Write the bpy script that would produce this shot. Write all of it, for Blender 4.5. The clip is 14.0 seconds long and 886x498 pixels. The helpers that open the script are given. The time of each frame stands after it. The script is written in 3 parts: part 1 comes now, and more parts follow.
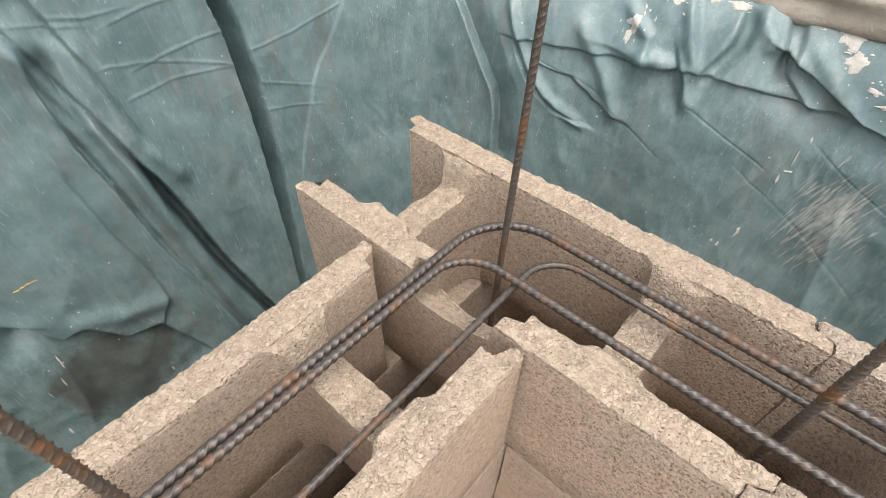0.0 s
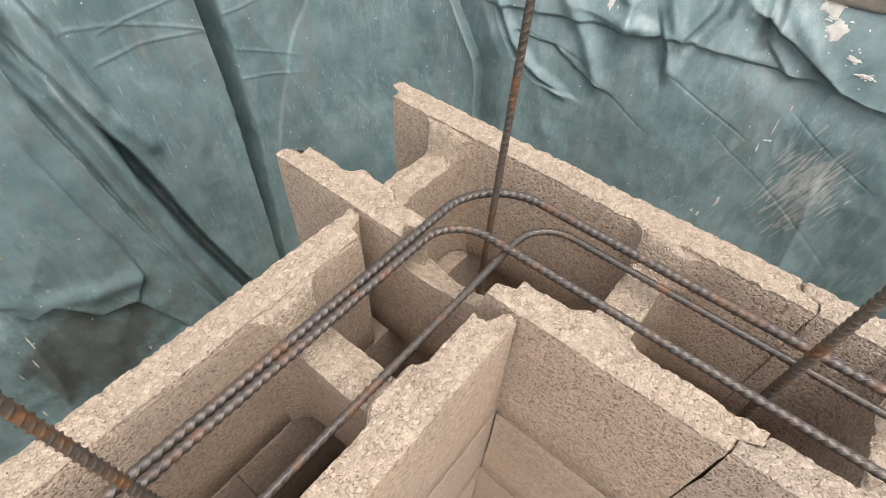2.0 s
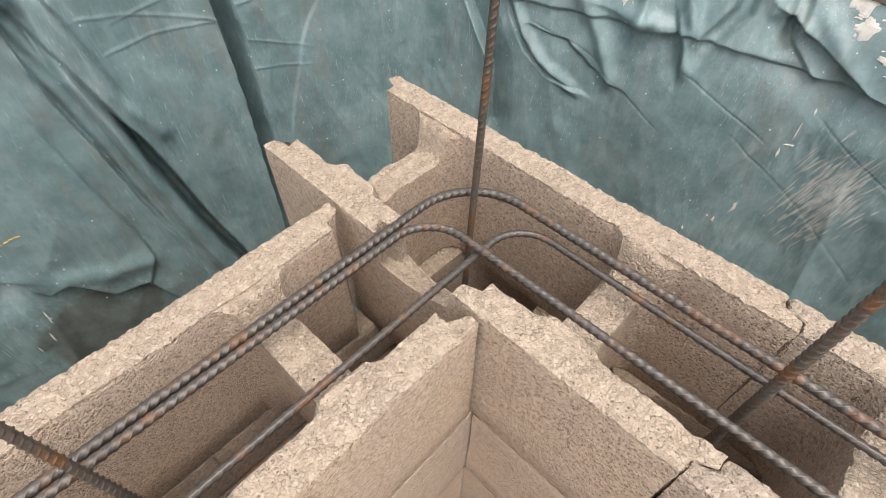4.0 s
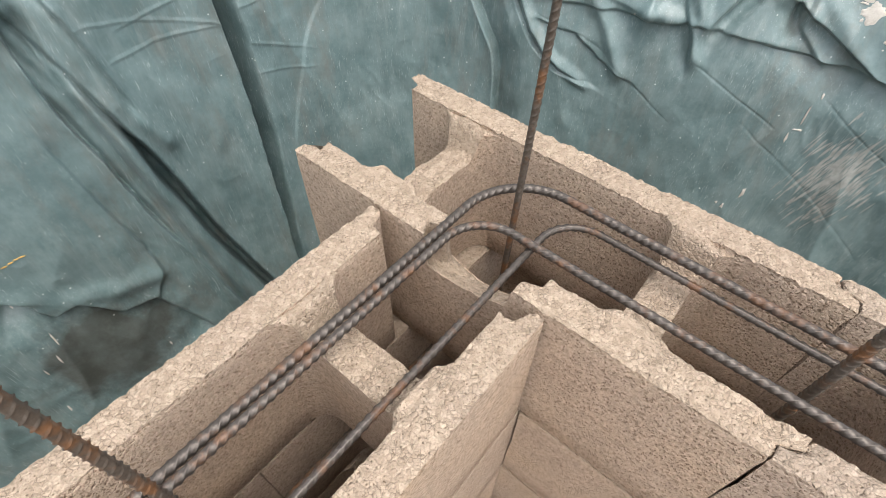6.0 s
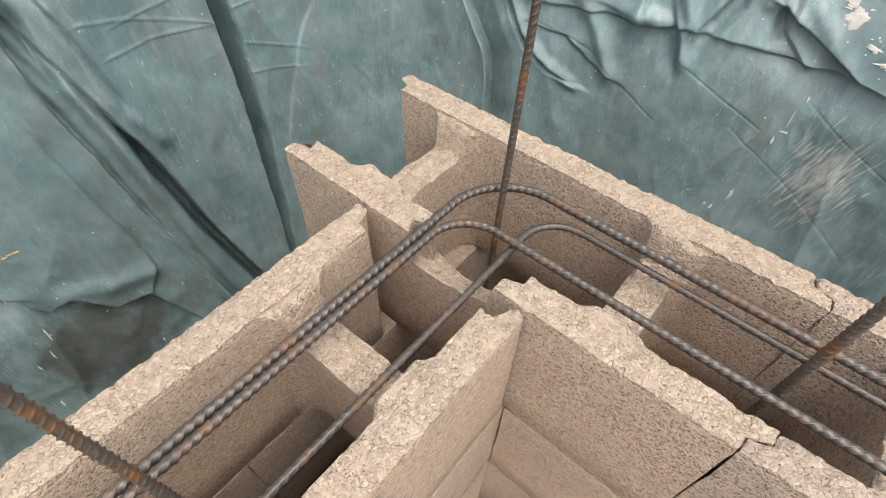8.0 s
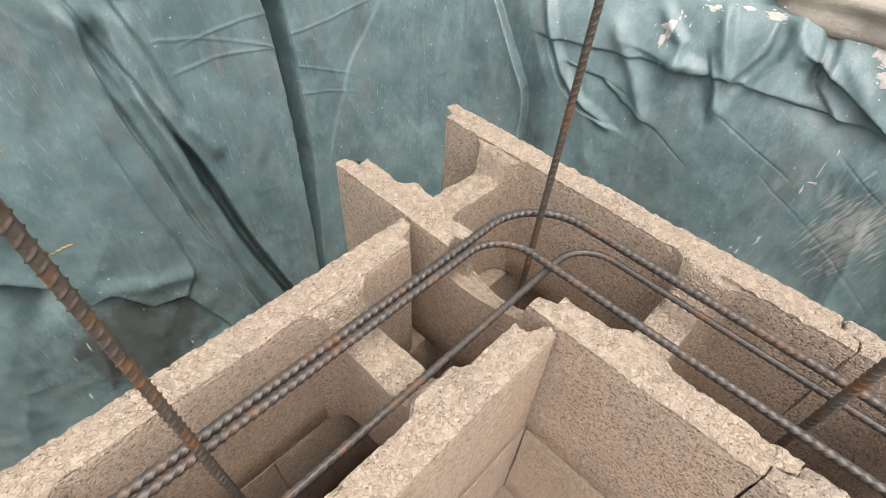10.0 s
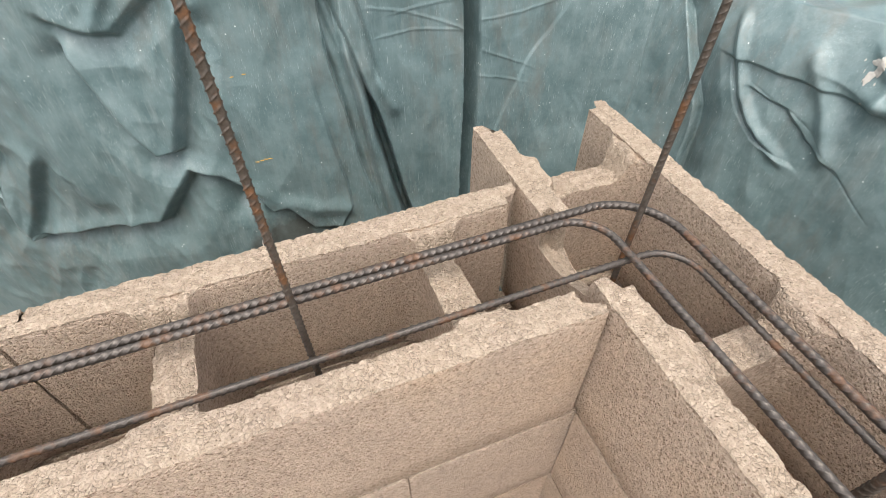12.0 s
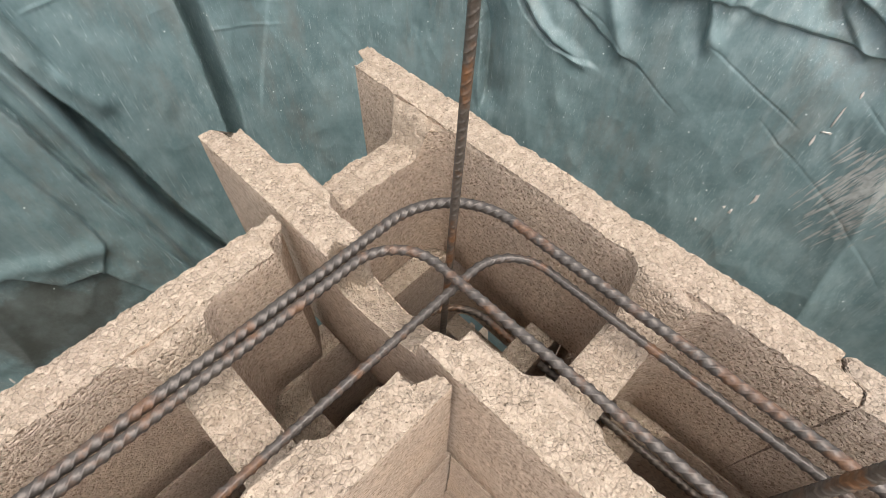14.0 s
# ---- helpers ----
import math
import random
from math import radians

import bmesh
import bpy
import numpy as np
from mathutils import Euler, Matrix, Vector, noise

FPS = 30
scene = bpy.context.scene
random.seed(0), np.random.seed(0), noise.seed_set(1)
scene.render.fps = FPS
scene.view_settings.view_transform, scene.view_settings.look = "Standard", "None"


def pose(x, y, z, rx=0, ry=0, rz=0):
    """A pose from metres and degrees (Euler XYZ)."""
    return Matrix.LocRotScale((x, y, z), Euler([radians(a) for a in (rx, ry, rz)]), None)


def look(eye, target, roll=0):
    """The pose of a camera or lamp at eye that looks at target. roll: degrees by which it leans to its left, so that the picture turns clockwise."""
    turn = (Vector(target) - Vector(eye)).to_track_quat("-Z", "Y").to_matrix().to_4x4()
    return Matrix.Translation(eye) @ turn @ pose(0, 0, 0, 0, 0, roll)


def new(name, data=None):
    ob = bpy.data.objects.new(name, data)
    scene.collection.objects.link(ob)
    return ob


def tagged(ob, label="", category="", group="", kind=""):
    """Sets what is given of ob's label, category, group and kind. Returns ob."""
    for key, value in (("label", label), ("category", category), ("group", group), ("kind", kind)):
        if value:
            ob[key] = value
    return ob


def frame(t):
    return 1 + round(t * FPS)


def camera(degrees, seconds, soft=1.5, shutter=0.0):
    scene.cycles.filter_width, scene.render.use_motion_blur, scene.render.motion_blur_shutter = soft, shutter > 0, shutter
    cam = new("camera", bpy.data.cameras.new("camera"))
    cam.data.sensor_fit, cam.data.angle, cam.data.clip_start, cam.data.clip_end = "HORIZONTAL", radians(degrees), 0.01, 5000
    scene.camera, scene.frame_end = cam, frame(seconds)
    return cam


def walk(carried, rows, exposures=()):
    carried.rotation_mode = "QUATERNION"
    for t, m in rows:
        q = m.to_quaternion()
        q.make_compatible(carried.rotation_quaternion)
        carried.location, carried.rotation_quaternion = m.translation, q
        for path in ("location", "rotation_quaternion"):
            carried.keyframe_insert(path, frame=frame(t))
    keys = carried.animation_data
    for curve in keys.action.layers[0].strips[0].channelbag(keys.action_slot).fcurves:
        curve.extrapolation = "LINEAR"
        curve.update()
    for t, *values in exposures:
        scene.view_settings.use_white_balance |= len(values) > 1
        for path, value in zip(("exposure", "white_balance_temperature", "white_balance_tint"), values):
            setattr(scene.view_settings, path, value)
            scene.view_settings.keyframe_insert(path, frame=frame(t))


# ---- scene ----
cam = camera(82.4, 14.0, soft=0.8)
TOP = 1.20  # height of the wall's upper course over the bottom of the trench
PATH = [
    (0, (0.0983, -0.2233, 0.3753), (-0.1257, 0.0328, 0.0089), 0.47),
    (0.5, (0.0919, -0.2246, 0.3640), (-0.1375, 0.0328, 0.0018), 0.85),
    (1, (0.0919, -0.2246, 0.3636), (-0.1338, 0.0329, -0.0008), 1.62),
    (1.5, (0.0927, -0.2277, 0.3638), (-0.1200, 0.0298, -0.0083), 2.42),
    (2, (0.0904, -0.2324, 0.3605), (-0.1060, 0.0267, -0.0194), 2.74),
    (2.2, (0.0853, -0.2379, 0.3607), (-0.1063, 0.0221, -0.0210), 2.80),
    (4.3, (0.1349, -0.1841, 0.3617), (-0.0902, 0.0448, -0.0217), -0.24),
    (4.5, (0.1353, -0.1939, 0.3606), (-0.0937, 0.0390, -0.0179), -0.15),
    (5, (0.1111, -0.2092, 0.3644), (-0.1140, 0.0268, -0.0146), 0.20),
    (5.5, (0.0858, -0.2193, 0.3602), (-0.1293, 0.0210, -0.0220), 0.37),
    (6, (0.0761, -0.2296, 0.3557), (-0.1262, 0.0162, -0.0299), 0.69),
    (6.5, (0.0869, -0.2370, 0.3492), (-0.1088, 0.0123, -0.0375), 0.92),
    (7, (0.0995, -0.2268, 0.3515), (-0.0999, 0.0190, -0.0355), 0.68),
    (9.5, (0.0767, -0.2403, 0.3730), (-0.1306, 0.0208, 0.0003), 3.02),
    (10, (0.0945, -0.2648, 0.3694), (-0.1351, -0.0107, 0.0051), 3.25),
    (10.5, (0.1756, -0.2462, 0.3832), (-0.1104, -0.0430, 0.0270), 0.90),
    (11, (0.2329, -0.2848, 0.3885), (-0.1023, -0.1498, 0.0428), -0.81),
    (11.5, (0.2483, -0.3118, 0.3907), (-0.1113, -0.2383, 0.0512), -2.34),
    (12, (0.2064, -0.2500, 0.3732), (-0.1165, -0.1240, 0.0129), -0.24),
    (12.5, (0.0992, -0.1834, 0.3477), (-0.1568, 0.0048, -0.0384), 2.87),
    (13, (0.0296, -0.1396, 0.3192), (-0.1533, 0.0891, -0.0861), 6.57),
    (13.5, (0.0346, -0.1073, 0.3133), (-0.1461, 0.1153, -0.0962), 3.96),
    (14, (0.0731, -0.0967, 0.3204), (-0.1214, 0.1134, -0.0895), 1.76),
]
LIFT = Matrix.Translation((0, 0, TOP))
walk(cam, [(t, LIFT @ look(eye, target, roll)) for t, eye, target, roll in PATH])

# ---- daylight: thin overcast ----
world = bpy.data.worlds.new("overcast_sky")
scene.world = world
world.use_nodes = True
wn = world.node_tree.nodes
sky = wn.new("ShaderNodeTexSky")
sky.sky_type = "NISHITA"
sky.sun_disc = False
sky.sun_elevation, sky.sun_rotation = radians(70), radians(110)
sky.dust_density, sky.air_density, sky.ozone_density = 4.0, 1.0, 0.6
pale = wn.new("ShaderNodeHueSaturation")
pale.inputs["Saturation"].default_value = 0.30
world.node_tree.links.new(sky.outputs[0], pale.inputs["Color"])
world.node_tree.links.new(pale.outputs[0], wn["Background"].inputs[0])
wn["Background"].inputs[1].default_value = 0.15
sun = new("sun", bpy.data.lights.new("sun", "SUN"))
sun.data.energy, sun.data.angle, sun.data.color = 0.5, radians(50), (1.0, 0.95, 0.88)
# The sky's sun_rotation runs clockwise from +y.
se, sr = radians(70), radians(110)
sun_from = Vector((math.sin(sr) * math.cos(se), math.cos(sr) * math.cos(se), math.sin(se)))
sun.matrix_world = Matrix.Translation((0, 0, 4)) @ sun_from.to_track_quat("Z", "Y").to_matrix().to_4x4()
scene.view_settings.exposure = 1.12


# ---- materials ----
def material(name):
    m = bpy.data.materials.new(name)
    m.use_nodes = True
    nt = m.node_tree
    return m, nt, nt.nodes["Principled BSDF"]


def nd(nt, kind, **inputs):
    n = nt.nodes.new(kind)
    for k, v in inputs.items():
        n.inputs[k.replace("_", " ")].default_value = v
    return n


def ramp(nt, fac, stops, interp="LINEAR"):
    r = nt.nodes.new("ShaderNodeValToRGB")
    r.color_ramp.interpolation = interp
    e = r.color_ramp.elements
    while len(e) < len(stops):
        e.new(0.5)
    for el, (p, c) in zip(e, stops):
        el.position = p
        el.color = (*c, 1) if len(c) == 3 else (c[0], c[0], c[0], 1)
    nt.links.new(fac, r.inputs[0])
    return r.outputs[0]


def mixc(nt, fac, a, b, mode="MIX"):
    n = nt.nodes.new("ShaderNodeMix")
    n.data_type, n.blend_type = "RGBA", mode
    for sock, v in ((n.inputs[0], fac), (n.inputs[6], a), (n.inputs[7], b)):
        if isinstance(v, bpy.types.NodeSocket):
            nt.links.new(v, sock)
        else:
            sock.default_value = v if isinstance(v, (int, float)) else (*v, 1)
    return n.outputs[2]


def coords(nt):
    """Place in metres."""
    tc = nt.nodes.new("ShaderNodeTexCoord")
    return tc.outputs["Object"]


def noise_tex(nt, vec, scale, detail=3.0, rough=0.55):
    n = nd(nt, "ShaderNodeTexNoise", Scale=scale, Detail=detail, Roughness=rough)
    nt.links.new(vec, n.inputs["Vector"])
    return n.outputs[0]


def voronoi(nt, vec, scale, feature="F1", out="Distance"):
    n = nt.nodes.new("ShaderNodeTexVoronoi")
    n.feature = feature
    n.inputs["Scale"].default_value = scale
    nt.links.new(vec, n.inputs["Vector"])
    return n.outputs[out]


def bump(nt, height, strength, dist, into, after=None):
    b = nd(nt, "ShaderNodeBump", Strength=strength, Distance=dist)
    nt.links.new(height, b.inputs["Height"])
    if after:
        nt.links.new(after, b.inputs["Normal"])
    nt.links.new(b.outputs[0], into)
    return b.outputs[0]


def spread(nt, v):
    """The place shifted by a random amount for each object, so that no two blocks share a pattern."""
    info = nt.nodes.new("ShaderNodeObjectInfo")
    n = nt.nodes.new("ShaderNodeVectorMath")
    n.operation = "MULTIPLY_ADD"
    nt.links.new(info.outputs["Random"], n.inputs[0])
    n.inputs[1].default_value = (17.0, 31.0, 23.0)
    nt.links.new(v, n.inputs[2])
    return n.outputs[0], info.outputs["Random"]


def granular(name, grains, tone, lump, pits, pit_dark, crack_dark, relief):
    """Lightweight-aggregate concrete: packed beige granules, open pits and cracks between them, broad changes of tone."""
    m, nt, p = material(name)
    v, chance = spread(nt, coords(nt))
    sway = nt.nodes.new("ShaderNodeVectorMath")
    sway.operation = "MULTIPLY_ADD"
    swn = nd(nt, "ShaderNodeTexNoise", Scale=330.0, Detail=2.0)
    nt.links.new(v, swn.inputs["Vector"])
    nt.links.new(swn.outputs["Color"], sway.inputs[0])
    sway.inputs[1].default_value = (0.0022, 0.0022, 0.0022)
    nt.links.new(v, sway.inputs[2])
    bent = sway.outputs[0]
    gval = nt.nodes.new("ShaderNodeRGBToBW")
    nt.links.new(voronoi(nt, bent, lump, "F1", "Color"), gval.inputs[0])
    gaps = voronoi(nt, bent, lump, "DISTANCE_TO_EDGE")
    open_ = noise_tex(nt, v, 340.0, 2.0, 0.60)
    patchy = noise_tex(nt, v, 70.0, 3.0, 0.6)
    big = noise_tex(nt, v, 7.0, 5.0, 0.6)
    fine = noise_tex(nt, v, 620.0, 3.0, 0.65)
    col = ramp(nt, gval.outputs[0], [(0.12, grains[0]), (0.5, grains[1]), (0.90, grains[2])])
    col = mixc(nt, 1.0, col, ramp(nt, big, [(0.30, tone[0]), (0.52, (1.0, 1.0, 1.0)), (0.74, tone[1])]), "MULTIPLY")
    col = mixc(nt, 1.0, col, ramp(nt, chance, [(0.0, (0.96, 0.955, 0.95)), (0.5, (1.0, 0.99, 0.98)), (1.0, (1.04, 1.0, 0.95))]), "MULTIPLY")
    col = mixc(nt, 1.0, col, ramp(nt, fine, [(0.28, (0.80, 0.79, 0.78)), (0.50, (1.0, 1.0, 1.0)), (0.74, (1.16, 1.16, 1.16))]), "MULTIPLY")
    # round pits of uneven size, one to a cell at most
    cell = voronoi(nt, bent, 270.0, "F1")
    size = nt.nodes.new("ShaderNodeMath")
    size.operation = "MULTIPLY_ADD"
    nt.links.new(open_, size.inputs[0])
    size.inputs[1].default_value = 1.3
    nt.links.new(cell, size.inputs[2])
    hole = ramp(nt, size.outputs[0], [(pits - 0.06, (0.0,)), (pits + 0.09, (1.0,))])
    col = mixc(nt, 1.0, col, mixc(nt, hole, (pit_dark, pit_dark * 0.93, pit_dark * 0.86), (1.0, 1.0, 1.0)), "MULTIPLY")
    line = ramp(nt, gaps, [(0.015, (crack_dark,)), (0.085, (1.0,))])
    some = ramp(nt, patchy, [(0.44, (0.0,)), (0.60, (1.0,))])
    col = mixc(nt, 1.0, col, mixc(nt, some, (1.0, 1.0, 1.0), line), "MULTIPLY")
    nt.links.new(col, p.inputs["Base Color"])
    p.inputs["Roughness"].default_value = 0.94
    p.inputs["Specular IOR Level"].default_value = 0.16
    n1 = bump(nt, hole, relief, 0.0018, p.inputs["Normal"])
    n2 = bump(nt, ramp(nt, gaps, [(0.0, (0.0,)), (0.30, (1.0,))]), relief, 0.0011, p.inputs["Normal"], n1)
    n3 = bump(nt, open_, relief, 0.0030, p.inputs["Normal"], n2)
    bump(nt, fine, relief * 0.5, 0.0004, p.inputs["Normal"], n3)
    return m


def make_steel(name, dark, rust, amount, metal=0.75):
    m, nt, p = material(name)
    v = coords(nt)
    n = noise_tex(nt, v, 38.0, 4.0, 0.65)
    n2 = noise_tex(nt, v, 300.0, 3.0, 0.7)
    mask = ramp(nt, n, [(0.62 - amount * 0.45, (0.0,)), (0.74 - amount * 0.45, (1.0,))])
    steel = ramp(nt, n2, [(0.3, dark), (0.75, tuple(c * 1.9 for c in dark))])
    rusty = ramp(nt, n2, [(0.3, tuple(c * 0.5 for c in rust)), (0.7, rust)])
    nt.links.new(mixc(nt, mask, steel, rusty), p.inputs["Base Color"])
    inv = nt.nodes.new("ShaderNodeMath")
    inv.operation = "MULTIPLY_ADD"
    nt.links.new(mask, inv.inputs[0])
    inv.inputs[1].default_value, inv.inputs[2].default_value = -metal, metal
    nt.links.new(inv.outputs[0], p.inputs["Metallic"])
    nt.links.new(ramp(nt, n2, [(0.2, (0.30,)), (0.8, (0.58,))]), p.inputs["Roughness"])
    bump(nt, n2, 0.35, 0.0006, p.inputs["Normal"])
    return m


def make_tarp():
    """Green polyethylene sheeting, weathered: chalky film, runs of dust, fine scratches and flecks."""
    m, nt, p = material("green_sheeting")
    v = coords(nt)
    runs = nt.nodes.new("ShaderNodeMapping")
    runs.inputs["Scale"].default_value = (1.0, 1.0, 0.16)
    runs.inputs["Rotation"].default_value = (0.10, 0.05, 0.0)
    nt.links.new(v, runs.inputs["Vector"])
    streak = noise_tex(nt, runs.outputs[0], 70.0, 8.0, 0.72)
    patch = noise_tex(nt, v, 5.0, 5.0, 0.6)
    cloud = noise_tex(nt, v, 17.0, 7.0, 0.7)
    base = ramp(nt, cloud, [(0.3, (0.104, 0.160, 0.162)), (0.7, (0.160, 0.228, 0.228))])
    dust = ramp(nt, streak, [(0.48, (0.0,)), (0.76, (0.60,))])
    where = ramp(nt, patch, [(0.36, (0.12,)), (0.66, (1.0,))])
    worn = mixc(nt, 1.0, dust, where, "MULTIPLY")
    col = mixc(nt, worn, base, (0.36, 0.41, 0.39))
    # fine rubbed scratches in two directions
    for turn, size, low in ((0.75, 26.0, 0.655), (-0.55, 31.0, 0.665), (0.12, 23.0, 0.650)):
        rub = nt.nodes.new("ShaderNodeMapping")
        rub.inputs["Rotation"].default_value = (turn, turn * 0.6, 0.4)
        rub.inputs["Scale"].default_value = (22.0, 22.0, 0.8)
        nt.links.new(v, rub.inputs["Vector"])
        lines = ramp(nt, noise_tex(nt, rub.outputs[0], size, 3.0, 0.6), [(low - 0.022, (0.0,)), (low + 0.03, (0.75,))])
        some = ramp(nt, noise_tex(nt, v, 9.0 + turn, 3.0), [(0.44, (0.0,)), (0.58, (1.0,))])
        col = mixc(nt, mixc(nt, 1.0, lines, some, "MULTIPLY"), col, (0.40, 0.46, 0.44))
    soil = nt.nodes.new("ShaderNodeMapping")
    soil.inputs["Scale"].default_value = (1.0, 1.0, 0.30)
    soil.inputs["Location"].default_value = (3.1, 1.7, 0.4)
    nt.links.new(v, soil.inputs["Vector"])
    smear = mixc(nt, 1.0, ramp(nt, noise_tex(nt, soil.outputs[0], 28.0, 7.0, 0.7), [(0.46, (0.0,)), (0.68, (0.50,))]), ramp(nt, noise_tex(nt, soil.outputs[0], 5.5, 3.0, 0.5), [(0.44, (0.0,)), (0.58, (1.0,))]), "MULTIPLY")
    col = mixc(nt, smear, col, (0.165, 0.145, 0.120))
    # caked soil under the low bulge, darkened further to paint in the folds' shade
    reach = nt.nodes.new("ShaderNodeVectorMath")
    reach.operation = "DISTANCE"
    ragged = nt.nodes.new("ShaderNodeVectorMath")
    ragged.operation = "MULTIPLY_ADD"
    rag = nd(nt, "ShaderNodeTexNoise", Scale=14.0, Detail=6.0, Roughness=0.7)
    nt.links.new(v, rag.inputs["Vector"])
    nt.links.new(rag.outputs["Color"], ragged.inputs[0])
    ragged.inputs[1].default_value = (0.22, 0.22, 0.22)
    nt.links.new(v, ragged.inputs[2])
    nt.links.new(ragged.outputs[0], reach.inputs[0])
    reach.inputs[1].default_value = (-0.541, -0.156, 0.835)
    caked_shade = ramp(nt, reach.outputs["Value"], [(0.085, (0.85,)), (0.14, (0.0,))])
    col = mixc(nt, caked_shade, col, (0.055, 0.052, 0.042))
    chalk = ramp(nt, cloud, [(0.40, (0.0,)), (0.78, (0.24,))])
    col = mixc(nt, chalk, col, (0.32, 0.395, 0.395))
    flecks = ramp(nt, voronoi(nt, v, 44.0, "F1"), [(0.045, (1.0,)), (0.070, (0.0,))])
    gate = ramp(nt, noise_tex(nt, v, 13.0, 2.0), [(0.46, (0.0,)), (0.54, (1.0,))])
    col = mixc(nt, mixc(nt, 1.0, flecks, gate, "MULTIPLY"), col, (0.62, 0.66, 0.63))
    nt.links.new(col, p.inputs["Base Color"])
    nt.links.new(ramp(nt, worn, [(0.0, (0.30,)), (0.5, (0.58,))]), p.inputs["Roughness"])
    p.inputs["Specular IOR Level"].default_value = 0.5
    wr = noise_tex(nt, v, 22.0, 5.0, 0.5)
    n1 = bump(nt, wr, 0.12, 0.010, p.inputs["Normal"])
    bump(nt, noise_tex(nt, v, 140.0, 6.0, 0.68), 0.34, 0.0020, p.inputs["Normal"], n1)
    return m


def make_plain(name, a, b, scale, rough, bumpy=0.3, dist=0.002):
    m, nt, p = material(name)
    v = coords(nt)
    n = noise_tex(nt, v, scale, 6.0, 0.65)
    nt.links.new(ramp(nt, n, [(0.3, a), (0.7, b)]), p.inputs["Base Color"])
    p.inputs["Roughness"].default_value = rough
    bump(nt, noise_tex(nt, v, scale * 6, 4.0, 0.6), bumpy, dist, p.inputs["Normal"])
    return m


CONCRETE = granular("moulded_concrete", ((0.48, 0.376, 0.290), (0.57, 0.450, 0.350), (0.66, 0.530, 0.420)), ((0.91, 0.91, 0.93), (1.05, 1.02, 0.97)), 300.0, 0.875, 0.62, 0.84, 0.80)
STRUCK = granular("struck_concrete", ((0.345, 0.274, 0.207), (0.410, 0.329, 0.253), (0.480, 0.391, 0.304)), ((0.95, 0.94, 0.96), (1.04, 1.03, 1.03)), 250.0, 0.72, 0.60, 0.60, 0.75)
STEEL = make_steel("mill_scale_steel", (0.080, 0.068, 0.059), (0.18, 0.096, 0.054), 0.24, 0.58)
RUSTY = make_steel("rusted_steel", (0.085, 0.070, 0.057), (0.20, 0.098, 0.046), 0.25, 0.40)
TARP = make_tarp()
EARTH = make_plain("brown_earth", (0.10, 0.075, 0.05), (0.21, 0.165, 0.12), 14.0, 0.95, 0.8, 0.01)
STONE = make_plain("dusty_stone", (0.30, 0.255, 0.20), (0.46, 0.41, 0.34), 18.0, 0.9, 0.6, 0.004)
PLASTER = make_plain("dried_plaster", (0.44, 0.41, 0.36), (0.66, 0.62, 0.56), 90.0, 0.9, 0.5, 0.002)
DUSTY = make_plain("grey_scuff", (0.24, 0.25, 0.23), (0.38, 0.39, 0.36), 90.0, 0.85)
RED = make_plain("red_paint", (0.55, 0.02, 0.03), (0.66, 0.035, 0.045), 200.0, 0.6)
YELLOW = make_plain("orange_thread", (0.55, 0.30, 0.05), (0.70, 0.42, 0.08), 200.0, 0.7)


# ---- shared builders ----
def mesh_ob(name, bm, mat, parent=None, label="", smooth=True):
    me = bpy.data.meshes.new(name)
    bm.to_mesh(me)
    bm.free()
    for mt in mat if isinstance(mat, (list, tuple)) else [mat]:
        me.materials.append(mt)
    for f in me.polygons:
        f.use_smooth = smooth
    ob = new(name, me)
    ob.parent = parent
    if label:
        tagged(ob, label)
    return ob


def grid_ob(name, verts, nu, nv, mat, parent=None, close_v=False, caps=False, mat_index=None):
    """An nu x nv grid of points (nu rings of nv) as one mesh."""
    faces = []
    for i in range(nu - 1):
        for j in range(nv if close_v else nv - 1):
            k = (j + 1) % nv
            faces.append((i * nv + j, i * nv + k, (i + 1) * nv + k, (i + 1) * nv + j))
    if caps:
        faces.append(tuple(range(nv))[::-1])
        faces.append(tuple((nu - 1) * nv + j for j in range(nv)))
    me = bpy.data.meshes.new(name)
    me.from_pydata([tuple(v) for v in verts], [], faces)
    for mt in mat if isinstance(mat, (list, tuple)) else [mat]:
        me.materials.append(mt)
    me.polygons.foreach_set("use_smooth", [True] * len(faces))
    if mat_index is not None:
        idx = []
        for i in range(nu - 1):
            for j in range(nv if close_v else nv - 1):
                idx.append(mat_index[j])
        idx += [0, 0] if caps else []
        me.polygons.foreach_set("material_index", idx)
    me.update()
    ob = new(name, me)
    ob.parent = parent
    return ob


def sstep(a, b, x):
    u = min(1.0, max(0.0, (x - a) / (b - a)))
    return u * u * (3 - 2 * u)


# ---- formwork blocks: two shells joined by two recessed webs ----
L, W, HB = 0.5015, 0.2020, 0.2035
T0 = 0.033                  # shell thickness
WEBS = (0.1120, 0.3860)     # web centres along the block
WEB_HALF, WEB_TOP = 0.019, -0.0366
KEY = 0.018                 # offset of the keyed joint at the block's ends


